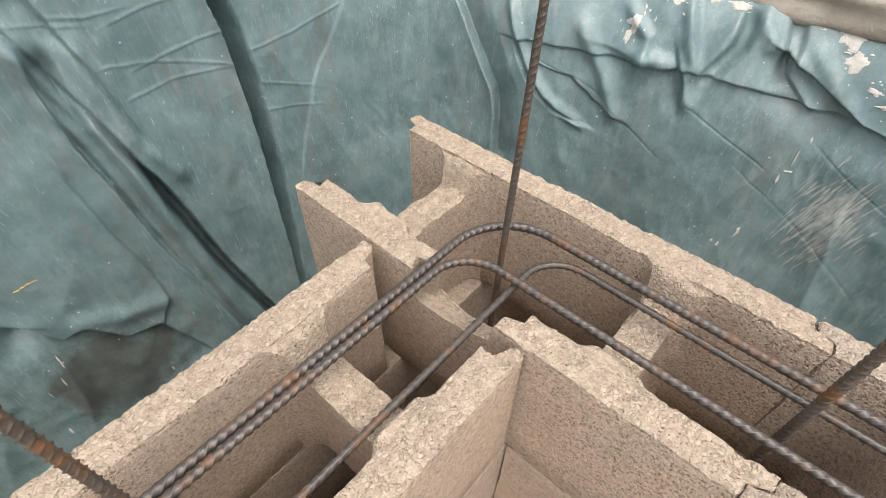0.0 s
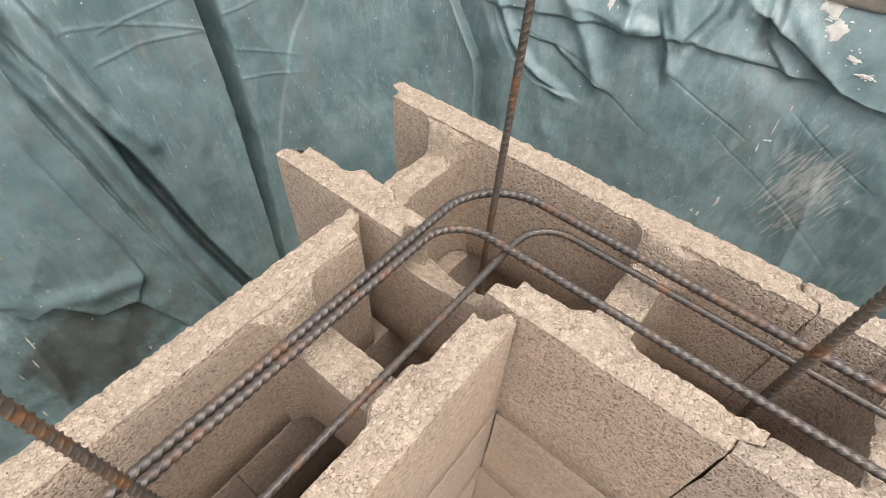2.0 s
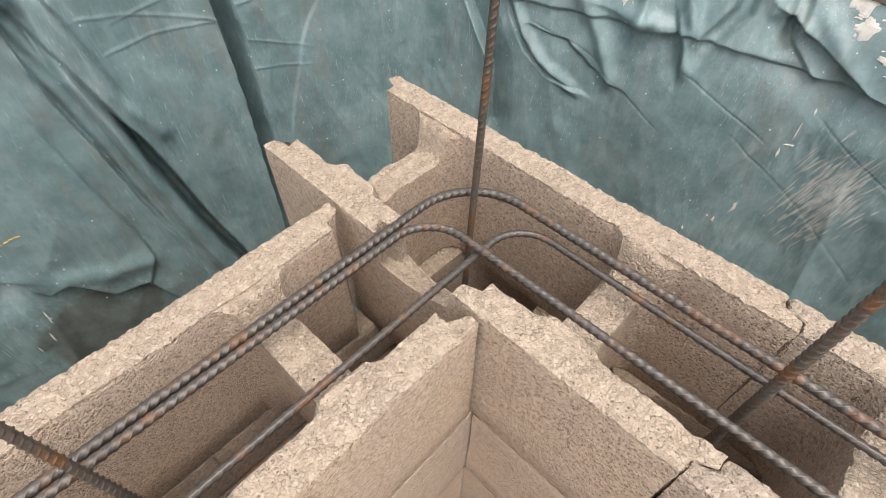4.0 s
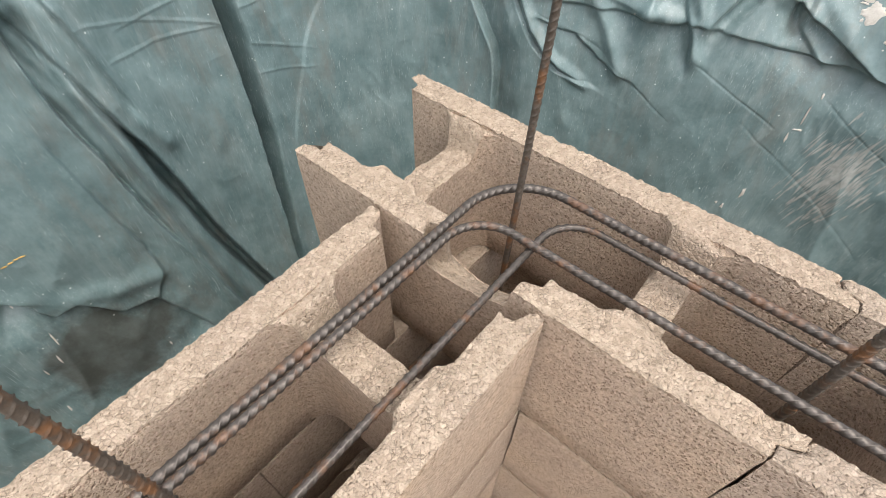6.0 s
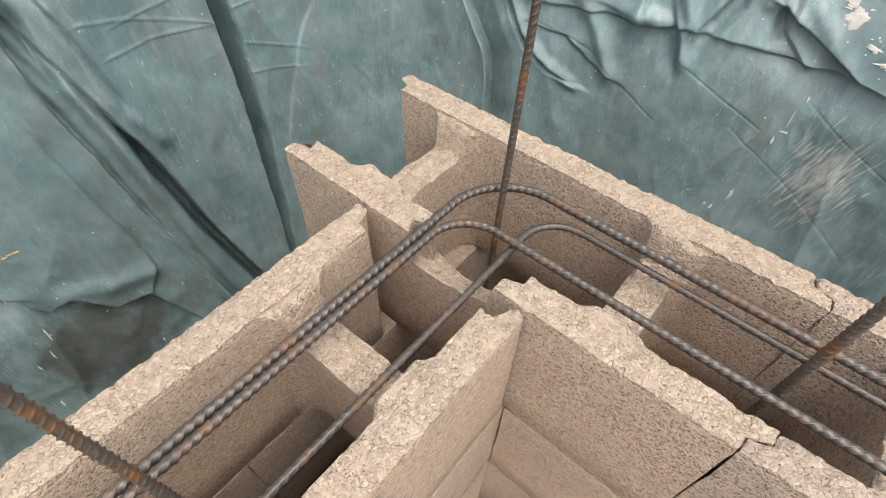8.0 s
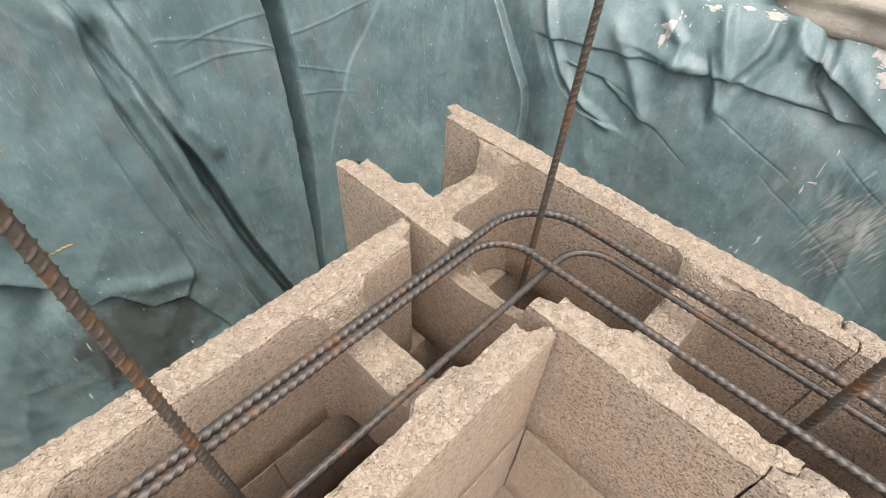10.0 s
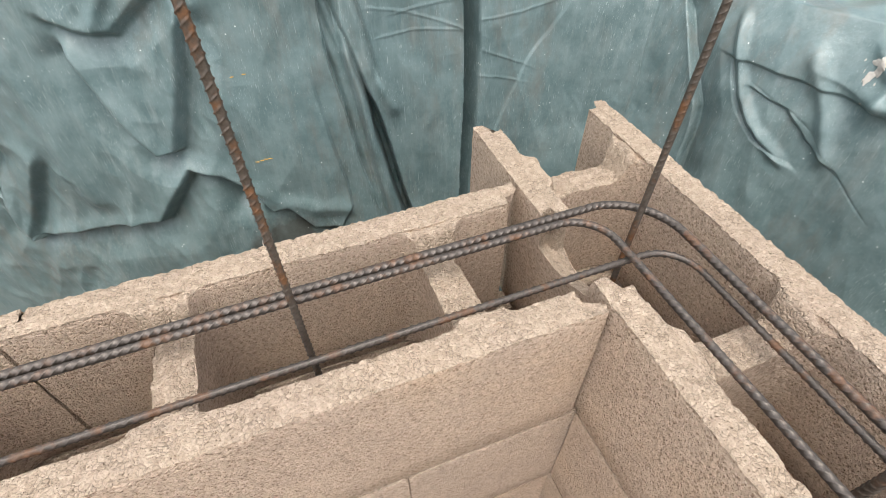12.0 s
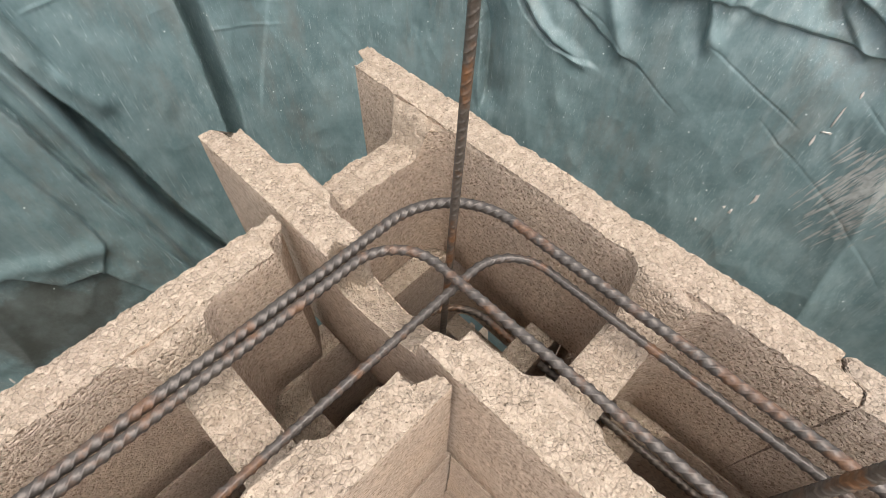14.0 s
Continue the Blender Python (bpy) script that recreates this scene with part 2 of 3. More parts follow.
def block_geometry(seed, fine, chips=(), notch=None, webs=WEBS, flare=(0.010, 0.025)):
    """Verts, faces and material indices of one block: x along it, y across from the first face (0) to W, top at z = 0."""
    rnd = random.Random(seed)
    off = Vector((rnd.uniform(0, 50), rnd.uniform(0, 50), rnd.uniform(0, 50)))
    verts, faces, mats = [], [], []
    dx = 0.0019 if fine else 0.012

    def rough(p, top, edge):
        """Crumbly relief: p moved by grain-sized noise, more on the struck top and along its edges."""
        q = p + off
        if not fine:
            return p
        a = noise.noise(q * 210.0)
        b = noise.noise(q * 75.0)
        c = noise.noise(q * 26.0)
        if top:
            p.z += 0.0010 * a + 0.0007 * b + 0.0005 * c
        p.z -= edge * max(0.0, 0.0012 + 0.0030 * b + 0.0042 * a + 0.0008 * c)
        return p

    def sweep(rings, top_flags):
        base = len(verts)
        n = len(rings[0])
        for r in rings:
            verts.extend(r)
        for i in range(len(rings) - 1):
            for j in range(n):
                k = (j + 1) % n
                a, b = base + i * n, base + (i + 1) * n
                faces.append((a + j, b + j, b + k, a + k))
                mats.append(1 if top_flags[j] else 0)
        faces.append(tuple(base + j for j in range(n)))
        faces.append(tuple(base + (len(rings) - 1) * n + j for j in reversed(range(n))))
        mats.extend((0, 0))

    # cross-section of a shell, as (share of thickness, depth, on top)
    nt_ = 19 if fine else 4
    depth = [HB, HB - 0.0035, 0.16, 0.12, 0.085, 0.055, 0.035, 0.02, 0.011, 0.006, 0.0028] if fine else [HB, HB - 0.0035, 0.1, 0.03, 0.004]
    section = [(0.0, d, False) for d in depth] + [(i / (nt_ - 1), 0.0, True) for i in range(nt_)] + [(1.0, d, False) for d in reversed(depth)]
    flags = [s[2] and section[(k + 1) % len(section)][2] for k, s in enumerate(section)]
    nx = int(L / dx)
    for side in (0, 1):
        rings = []
        for i in range(nx + 1):
            x = L * i / nx
            th = T0
            end = min(x, L - x)
            ring = []
            for f, d, top in section:
                y = f * th
                xx = x + KEY * sstep(0.40, 0.62, f * th / T0)
                z = -HB + 0.0012 if d >= HB else -d
                e = max(0.0, 1 - min(y, th - y) / 0.006) if top else 0.0
                e = max(e, (1 - d / 0.011) * 0.55 if d < 0.011 and not top else 0.0)
                if d < 0.011:
                    e = max(e, 1.3 * max(0.0, 1 - end / 0.012))
                # rounded arris, tighter at mid-length
                y2 = y
                if not top and d < 0.006:
                    y2 = y + (0.0010 * (1 - d / 0.006)) * (1 if f == 0 else -1)
                if d >= HB:
                    y2 = y + 0.0016 * (1 if f == 0 else -1)
                p = Vector((xx, y2 if side == 0 else W - y2, z))
                if notch and side == 0:
                    x0, x1 = notch
                    inside = min(sstep(x0 - 0.001, x0 + 0.003, x - 0.42 * (T0 - y)), 1 - sstep(x1 - 0.004, x1, x))
                    if inside > 0:
                        u = min(1.0, max(0.0, (x - x0) / (x1 - x0)))
                        floor_z = -0.044 + 0.018 * u * u - 0.016 * math.sin(math.pi * u) * (0.35 + 0.65 * y / T0) - 0.010 * y / T0 + 0.004 * noise.noise(Vector((x * 40, y * 30, seed)))
                        p.z = min(p.z, inside * floor_z)
                        p.z = max(p.z, -HB)
                for cx, cs, cy, cr, cd in chips:
                    if cs == side and d < 0.06:
                        rr = math.hypot(xx - cx, (y - cy)) / cr
                        wob = 0.25 * noise.noise(Vector((xx * 90, y * 90, seed + d * 60)))
                        if rr + wob < 1:
                            p.z = min(p.z, -cd * (1 - (rr + wob) ** 2) * (1 if top else 0.9))
                rough(p, top, e)
                if fine and not top:
                    q = p + off
                    p.y += (0.0005 * noise.noise(q * 190.0) + 0.0003 * noise.noise(q * 60.0) + max(0.0, 1 - d / 0.007) * (0.0010 * noise.noise(q * 150.0) + 0.0008)
                            ) * (1 if side == 0 else -1) * (1 if f == 0 else -1)
                if fine and (i == 0 or i == nx):
                    q = p + off
                    p.x += 0.0016 * noise.noise(q * 70.0) + 0.0012 * noise.noise(q * 160.0)
                ring.append(p)
            rings.append(ring if side == 0 else ring[::-1])
        fl = flags if side == 0 else [flags[(len(flags) - 2 - k) % len(flags)] for k in range(len(flags))]
        sweep(rings, fl)
    # webs, swept across the block; wider where they run into the shells
    ny = 70 if fine else 12
    y0, y1 = T0 - 0.009, W - T0 + 0.009
    for c in webs:
        rings = []
        for i in range(ny + 1):
            y = y0 + (y1 - y0) * i / ny
            e = max(0.0, min(y - y0, y1 - y) - 0.0075)
            r = 0.028
            half = WEB_HALF + (r - math.sqrt(r * r - max(0.0, r - e) ** 2))
            arch = -HB + 0.0015 + 0.003 * math.sin(math.pi * (y - y0) / (y1 - y0)) ** 0.6
            ring = []
            n = 21 if fine else 4
            rise = (0.0345 + WEB_TOP + 0.0366) * (1 - sstep(flare[0], flare[1], e))
            zs = [arch, -0.13, -0.09, -0.065, -0.053 + rise * 0.5, -0.0415 + rise]
            pts = [(-half, z, False, 0.0) for z in zs]
            pts += [(-half + 2 * half * k / (n - 1), WEB_TOP, True, max(0.0, 1 - min(k, n - 1 - k) / 2.0)) for k in range(n)]
            pts += [(half, z, False, 0.0) for z in reversed(zs)]
            for px, z, top, ed in pts:
                p = Vector((c + px, y, z))
                if top:
                    p.z += rise
                    p.z += 0.006 * noise.noise(Vector((c * 30 + seed, y * 45, px * 40))) if fine else 0
                rough(p, top, ed * 1.2)
                if fine and top:
                    p.z += 0.0024 * noise.noise((p + off) * 120.0)
                ring.append(p)
            rings.append(ring[::-1])
        fl0 = [s[2] and pts[(k + 1) % len(pts)][2] for k, s in enumerate(pts)]
        sweep(rings, [fl0[(len(fl0) - 2 - k) % len(fl0)] for k in range(len(fl0))])
    return verts, faces, mats


def make_block(parent, m, seed, fine, label="", **kw):
    v, f, mi = block_geometry(seed, fine, **kw)
    me = bpy.data.meshes.new("block")
    me.from_pydata([tuple(p) for p in v], [], f)
    me.materials.append(CONCRETE)
    me.materials.append(STRUCK)
    me.polygons.foreach_set("material_index", mi)
    me.polygons.foreach_set("use_smooth", [True] * len(f))
    me.update()
    me.set_sharp_from_angle(angle=radians(42))
    ob = new("block", me)
    ob.parent = parent
    ob.matrix_basis = m
    if label:
        tagged(ob, label)
    return ob


# Wall A runs along +x (its room face at y = AY), wall B along -y (its room face at x = BX).
BX = 0.001
AY = 0.0
AX = -0.3230   # free end of wall A's upper course
wall_a = tagged(new("formwork_wall"), "wall of dry-stacked beige hollow concrete formwork blocks", "wall", "trench walls")
wall_b = tagged(new("formwork_wall"), "wall of dry-stacked beige hollow concrete blocks butting at a corner", "wall", "trench walls")


def pose_a(x, course):
    """A block of wall A: its length along +x."""
    return Matrix.Translation((x, AY, TOP - course * HB))


def pose_b(y, course):
    """A block of wall B that starts at y and runs towards -y, its first face on the room side."""
    return Matrix(((0, -1, 0, BX), (-1, 0, 0, y), (0, 0, 1, TOP - course * HB), (0, 0, 0, 1)))


STEP = L + 0.002
# upper course
make_block(wall_a, pose_a(AX, 0), 3, True, notch=(-0.150 - AX, -0.036 - AX), chips=((0.496, 0, 0.024, 0.012, 0.005),))
make_block(wall_a, pose_a(AX + STEP, 0), 5, True, chips=((0.012, 0, 0.030, 0.012, 0.005),))
make_block(wall_b, pose_b(-0.006, 0), 7, True, chips=((0.012, 0, 0.012, 0.011, 0.005), (0.004, 1, 0.020, 0.010, 0.004)))
make_block(wall_b, pose_b(-0.0075 - STEP, 0), 11, True, chips=((0.006, 0, 0.022, 0.014, 0.007), (0.060, 1, 0.000, 0.012, 0.006)))
make_block(wall_a, pose_a(AX + 2 * STEP, 0), 13, False)
make_block(wall_b, pose_b(-0.0076 - 2 * STEP, 0), 17, False)
# lower courses: the walls cross at the corner by turns
for course in range(1, 6):
    for k in range(3):
        near = course == 1
        if course % 2:
            make_block(wall_b, pose_b(0.291 - k * STEP, course), 20 + course * 7 + k, near and k < 2, webs=WEBS if k else (0.020, 0.060, 0.370), flare=(0.002, 0.014))
            make_block(wall_a, pose_a(BX + 0.002 + k * STEP, course), 60 + course * 7 + k, near and k < 1)
        else:
            make_block(wall_b, pose_b(-0.002 - k * STEP, course), 20 + course * 7 + k, False)
            make_block(wall_a, pose_a(AX + k * STEP, course), 60 + course * 7 + k, False)


# a strip of red marking tape low on wall A's room face
tape = bmesh.new()
bmesh.ops.create_cube(tape, size=1.0)
for v in tape.verts:
    v.co = Vector((0.0765 + v.co.x * 0.010 + v.co.z * 0.003, AY - 0.0012 + v.co.y * 0.001, TOP - 0.447 + v.co.z * 0.060))
mesh_ob("tape_mark", tape, RED, wall_a, "small red tape mark", smooth=False)


# ---- ribbed reinforcing bars ----
def smooth_path(points, step):
    """Evenly spaced points along a rounded polyline given as (point, bend radius)."""
    out = []
    pts = [Vector(p) for p, _ in points]
    for i, (p, r) in enumerate(points):
        p = Vector(p)
        if r and 0 < i < len(points) - 1:
            a = (pts[i - 1] - p).normalized()
            b = (pts[i + 1] - p).normalized()
            half = a.angle(b) / 2
            t = r / math.tan(half)
            c = p + (a + b).normalized() * (r / math.sin(half))
            s, e = p + a * t - c, p + b * t - c
            n = max(6, int(r * (math.pi - 2 * half) / step))
            for k in range(n + 1):
                out.append(c + (s.normalized().lerp(e.normalized(), k / n)).normalized() * r)
        else:
            out.append(p)
    # resample
    even = [out[0]]
    for a, b in zip(out, out[1:]):
        n = max(1, int((b - a).length / step))
        for k in range(1, n + 1):
            even.append(a.lerp(b, k / n))
    return even


def ribbed_bar(name, points, radius, mat, label, seed=0, lean=1.7, ribs=0.36, turn=-0.75, pitch=0.0084, sharp=0.11, step=0.0006, group="reinforcing bars"):
    """A deformed steel bar: two long ribs, and slanting cross ribs on either side, as one swept mesh."""
    path = smooth_path(points, step)
    n = 24
    verts = []
    up = Vector((0.13, 0.21, 1)).normalized()
    prev = None
    dist = 0.0
    for i, p in enumerate(path):
        t = ((path[min(i + 1, len(path) - 1)] - path[max(i - 1, 0)])).normalized()
        if prev is None:
            ref = up if abs(t.dot(up)) < 0.9 else Vector((1, 0.3, 0))
        else:
            ref = prev
        side = (ref - t * ref.dot(t)).normalized()
        prev = side
        other = t.cross(side)
        if i:
            dist += (p - path[i - 1]).length
        for k in range(n):
            a = 2 * math.pi * k / n
            # cross ribs: crescents slanting along each half
            half_a = (a % math.pi) / math.pi
            ph = (dist / pitch + lean * half_a * (1 if a < math.pi else -1) + (0.5 if a > math.pi else 0)) % 1.0
            rib = min(1.0, 1.8 * max(0.0, 1 - abs(ph - 0.5) / sharp)) * math.sin(math.pi * half_a) ** 0.35
            long_rib = 1.0 if k in (0, n // 2) else 0.0
            r = radius * (1.02 - 0.6 * ribs + ribs * rib + 0.16 * long_rib)
            verts.append(p + (side * math.cos(a + turn) + other * math.sin(a + turn)) * r)
    ob = grid_ob(name, verts, len(path), n, mat, close_v=True, caps=True)
    return tagged(ob, label, "rebar", group)


Z_BAR = TOP - 0.0020
ribbed_bar("reinforcing_bar", [((-0.129, -1.05, Z_BAR), 0), ((-0.129, 0.128, Z_BAR), 0.072), ((1.00, 0.128, Z_BAR), 0)], 0.0047, STEEL,
           "dark grey ribbed steel bar bent round the wall corner")
ribbed_bar("reinforcing_bar", [((-0.1193, -1.05, Z_BAR - 0.001), 0), ((-0.1193, 0.0560, Z_BAR - 0.001), 0.046), ((1.00, 0.0555, Z_BAR - 0.001), 0)], 0.0043, STEEL,
           "dark grey ribbed steel bar with rust specks and a corner bend")
ribbed_bar("reinforcing_bar", [((-0.0535, -1.05, Z_BAR - 0.007), 0), ((-0.0535, 0.1175, Z_BAR - 0.0105), 0.042), ((1.00, 0.1095, Z_BAR - 0.007), 0)], 0.0037, STEEL,
           "thinner dark ribbed steel bar crossing under another at the corner", lean=1.2, ribs=0.22, turn=0.2)
ribbed_bar("starter_bar", [((-0.1062, 0.0638, 0.02), 0), ((-0.0953, 0.1103, TOP + 0.34), 0)], 0.0036, RUSTY, "upright rusty ribbed starter bar standing in the corner cavity", lean=1.1, ribs=0.26, turn=0.5, pitch=0.0074, sharp=0.11)
ribbed_bar("starter_bar", [((-0.0893, -0.2678, TOP - 0.40), 0), ((-0.1008, -0.2785, TOP + 0.34), 0)], 0.0038, RUSTY, "leaning rusty ribbed starter bar standing in a block cavity", lean=1.1, ribs=0.26, turn=0.5, pitch=0.0074, sharp=0.11)
ribbed_bar("starter_bar", [((0.2000, 0.100, 0.02), 0), ((0.1985, 0.101, TOP + 0.34), 0)], 0.0044, RUSTY, "upright brown ribbed starter bar standing in a block cavity", lean=1.1, ribs=0.26, turn=0.5, pitch=0.0074, sharp=0.11)
Z_LOW = TOP - HB - 0.030
ribbed_bar("reinforcing_bar", [((-0.137, -1.05, Z_LOW), 0), ((-0.137, 0.150, Z_LOW), 0.06), ((1.00, 0.150, Z_LOW), 0)], 0.0048, RUSTY, "rusty ribbed bar in the course below, deep in shade", step=0.0012)
ribbed_bar("reinforcing_bar", [((-0.060, -1.05, Z_LOW), 0), ((-0.060, 0.110, Z_LOW), 0.05), ((1.00, 0.110, Z_LOW), 0)], 0.0048, RUSTY, "rusty ribbed bar in the course below, deep in shade", step=0.0012)


# ---- ground and bank ----
trench = mesh_ob("floor", (lambda b: (bmesh.ops.create_grid(b, x_segments=8, y_segments=8, size=80.0), b)[1])(bmesh.new()), EARTH)
tagged(trench, "brown earth bottom of the trench", "ground", kind="structure")

# Line of the trench's side in plan, at the level of the wall's top (x, y), and the height of its rim
PLAN = [(-1.42, -2.6), (-1.05, -1.30), (-0.84, -0.72), (-0.710, -0.40), (-0.675, -0.02), (-0.668, 0.25), (-0.618, 0.405), (-0.490, 0.520), (-0.245, 0.592), (0.06, 0.690), (0.45, 0.770), (1.2, 0.90), (2.6, 1.15)]


def spline(points, n):
    """Catmull-Rom through the points, n samples a span."""
    q = [np.array(p, float) for p in points]
    q = [2 * q[0] - q[1]] + q + [2 * q[-1] - q[-2]]
    out = []
    for a, b, c, d in zip(q, q[1:], q[2:], q[3:]):
        for k in range(n):
            t = k / n
            out.append(0.5 * ((2 * b) + (c - a) * t + (2 * a - 5 * b + 4 * c - d) * t * t + (3 * b - a - 3 * c + d) * t ** 3))
    return np.array(out + [q[-2]])


line_xy = spline(PLAN, 60)
seg = np.r_[0, np.cumsum(np.linalg.norm(np.diff(line_xy, axis=0), axis=1))]


def plan_at(s):
    return np.stack([np.interp(s, seg, line_xy[:, 0]), np.interp(s, seg, line_xy[:, 1])], -1)


def plan_normal(s):
    """Points away from the wall, into the bank."""
    d = plan_at(s + 0.01) - plan_at(s - 0.01)
    d /= np.linalg.norm(d, axis=-1, keepdims=True)
    return np.stack([-d[..., 1], d[..., 0]], -1)


def tarp_base(s, z):
    """Place of the sheet before folding; z counts from the wall's top."""
    right = np.clip((s - 2.95) / 0.45, 0, 1)
    lean = 0.08 + 0.06 * right
    return plan_at(s) + plan_normal(s) * (lean * z - 0.026 * right + right * 3.3 * np.maximum(0, z + 0.03) ** 2)[..., None]


def value_noise(u, v, seed):
    g = np.random.RandomState(seed).rand(64, 64)
    iu, iv = np.floor(u).astype(int), np.floor(v).astype(int)
    fu, fv = u - iu, v - iv
    fu, fv = fu * fu * (3 - 2 * fu), fv * fv * (3 - 2 * fv)
    at = lambda a, b: g[a % 64, b % 64]
    return (at(iu, iv) * (1 - fu) + at(iu + 1, iv) * fu) * (1 - fv) + (at(iu, iv + 1) * (1 - fu) + at(iu + 1, iv + 1) * fu) * fv - 0.5


# Folds of the sheet as lines in (length along the trench, height from the wall's top), drawn from above downwards.
# step: the sheet sunk behind a sharp edge, on the right hand along the line, and coming forward again; slot: the same with an even depth and a far wall; swell: the same, rounded; slit: a narrow deep gap; gap: an edge with the sheet sunk behind it, coming forward again; pleat: cloth standing proud before the line and dropping behind it; ridge and crease: raised lines.
FOLDS_DEEP = [
    ("slot", 0.07, 0.038, [(2.827, -0.62), (2.833, -0.524), (2.841, -0.406), (2.852, -0.263), (2.856, -0.158), (2.859, -0.067), (2.859, 0.006), (2.849, 0.073)]),
    ("slot", 0.05, 0.024, [(2.649, -0.067), (2.662, -0.122), (2.677, -0.169), (2.692, -0.243), (2.711, -0.348), (2.739, -0.463), (2.782, -0.64)]),
    ("slot", 0.024, 0.036, [(2.695, -0.64), (2.643, -0.372), (2.617, -0.238), (2.605, -0.13), (2.591, -0.049), (2.586, 0.014), (2.588, 0.052)]),
    ("step", 0.012, 0.02, [(2.595, 0.112), (2.613, 0.057), (2.632, -0.001), (2.649, -0.067)]),
    ("ridge", 0.014, 0.013, [(2.591, 0.084), (2.612, 0.016), (2.628, -0.068), (2.643, -0.163), (2.662, -0.276), (2.685, -0.415), (2.722, -0.64)]),
    ("ridge", 0.01, 0.008, [(2.595, -0.002), (2.608, -0.061), (2.619, -0.138), (2.634, -0.243), (2.652, -0.379), (2.687, -0.64)]),
    ("ridge", 0.016, 0.016, [(2.649, 0.06), (2.657, 0.005), (2.67, -0.068), (2.7, -0.145)]),
    ("step", 0.012, 0.05, [(2.636, 0.132), (2.646, 0.093), (2.661, 0.04), (2.673, -0.018), (2.683, -0.069)]),
    ("step", 0.018, 0.07, [(2.4, -0.307), (2.426, -0.351), (2.456, -0.342), (2.501, -0.405), (2.555, -0.41), (2.602, -0.531)]),
    ("ridge", 0.008, 0.02, [(2.46, -0.336), (2.515, -0.353), (2.574, -0.36)]),
    ("step", 0.008, 0.05, [(2.565, -0.4), (2.587, -0.355), (2.586, -0.295), (2.569, -0.204), (2.558, -0.098)]),
]
FOLDS_MIDDLE = [
    ("step", 0.024, 0.055, [(3.387, -0.255), (3.383, -0.19), (3.372, -0.131), (3.329, -0.06), (3.287, 0.007)]),
    ("step", 0.008, 0.05, [(3.229, -0.171), (3.227, -0.081), (3.226, 0.003)]),
    ("step", 0.003, 0.035, [(3.078, 0.011), (3.041, -0.058), (2.999, -0.121), (2.964, -0.204), (2.936, -0.272)]),
    ("ridge", 0.013, 0.008, [(3.394, 0.017), (3.416, -0.028), (3.445, -0.077), (3.48, -0.112), (3.53, -0.146)]),
    ("step", 0.007, 0.045, [(3.542, -0.156), (3.493, -0.139), (3.45, -0.105), (3.417, -0.055)]),
    ("ridge", 0.012, 0.012, [(3.521, 0.005), (3.568, -0.061), (3.597, -0.119)]),
    ("step", 0.006, 0.04, [(3.471, -0.062), (3.516, -0.071), (3.563, -0.108), (3.606, -0.128)]),
    ("step", 0.006, 0.05, [(3.411, -0.022), (3.511, -0.023), (3.592, -0.028), (3.621, -0.032), (3.7, -0.022), (3.8, -0.035), (3.879, -0.045)]),
    ("step", 0.016, 0.07, [(3.824, 0.02), (3.896, -0.016), (3.957, -0.051), (4.015, -0.059)]),
    ("ridge", 0.012, 0.012, [(3.617, -0.018), (3.682, -0.023), (3.706, -0.066)]),
    ("crease", 0.0017, 0.0026, [(2.597, 0.114), (2.648, 0.099)]),
    ("crease", 0.0017, 0.0026, [(2.663, 0.105), (2.682, 0.099), (2.709, 0.097)]),
    ("crease", 0.0017, 0.0026, [(2.724, 0.084), (2.761, 0.087), (2.8, 0.087)]),
    ("crease", 0.0017, 0.0026, [(2.736, 0.018), (2.788, 0.02), (2.847, 0.024)]),
    ("crease", 0.0017, 0.0026, [(2.678, 0.035), (2.736, 0.019), (2.835, -0.021)]),
    ("crease", 0.0017, 0.0026, [(2.702, -0.017), (2.754, -0.017), (2.839, -0.03)]),
    ("crease", 0.0017, 0.0026, [(2.898, -0.022), (2.984, -0.02), (3.06, 0.005)]),
    ("crease", 0.0017, 0.0026, [(2.898, -0.079), (2.996, -0.123)]),
    ("crease", 0.0017, 0.0026, [(2.896, -0.132), (2.982, -0.155)]),
    ("crease", 0.0017, 0.0026, [(2.864, -0.034), (2.884, -0.044)]),
    ("crease", 0.0017, 0.0026, [(2.729, -0.418), (2.719, -0.465), (2.714, -0.505)]),
    ("crease", 0.0017, 0.0026, [(2.714, -0.366), (2.734, -0.423), (2.768, -0.535)]),
]
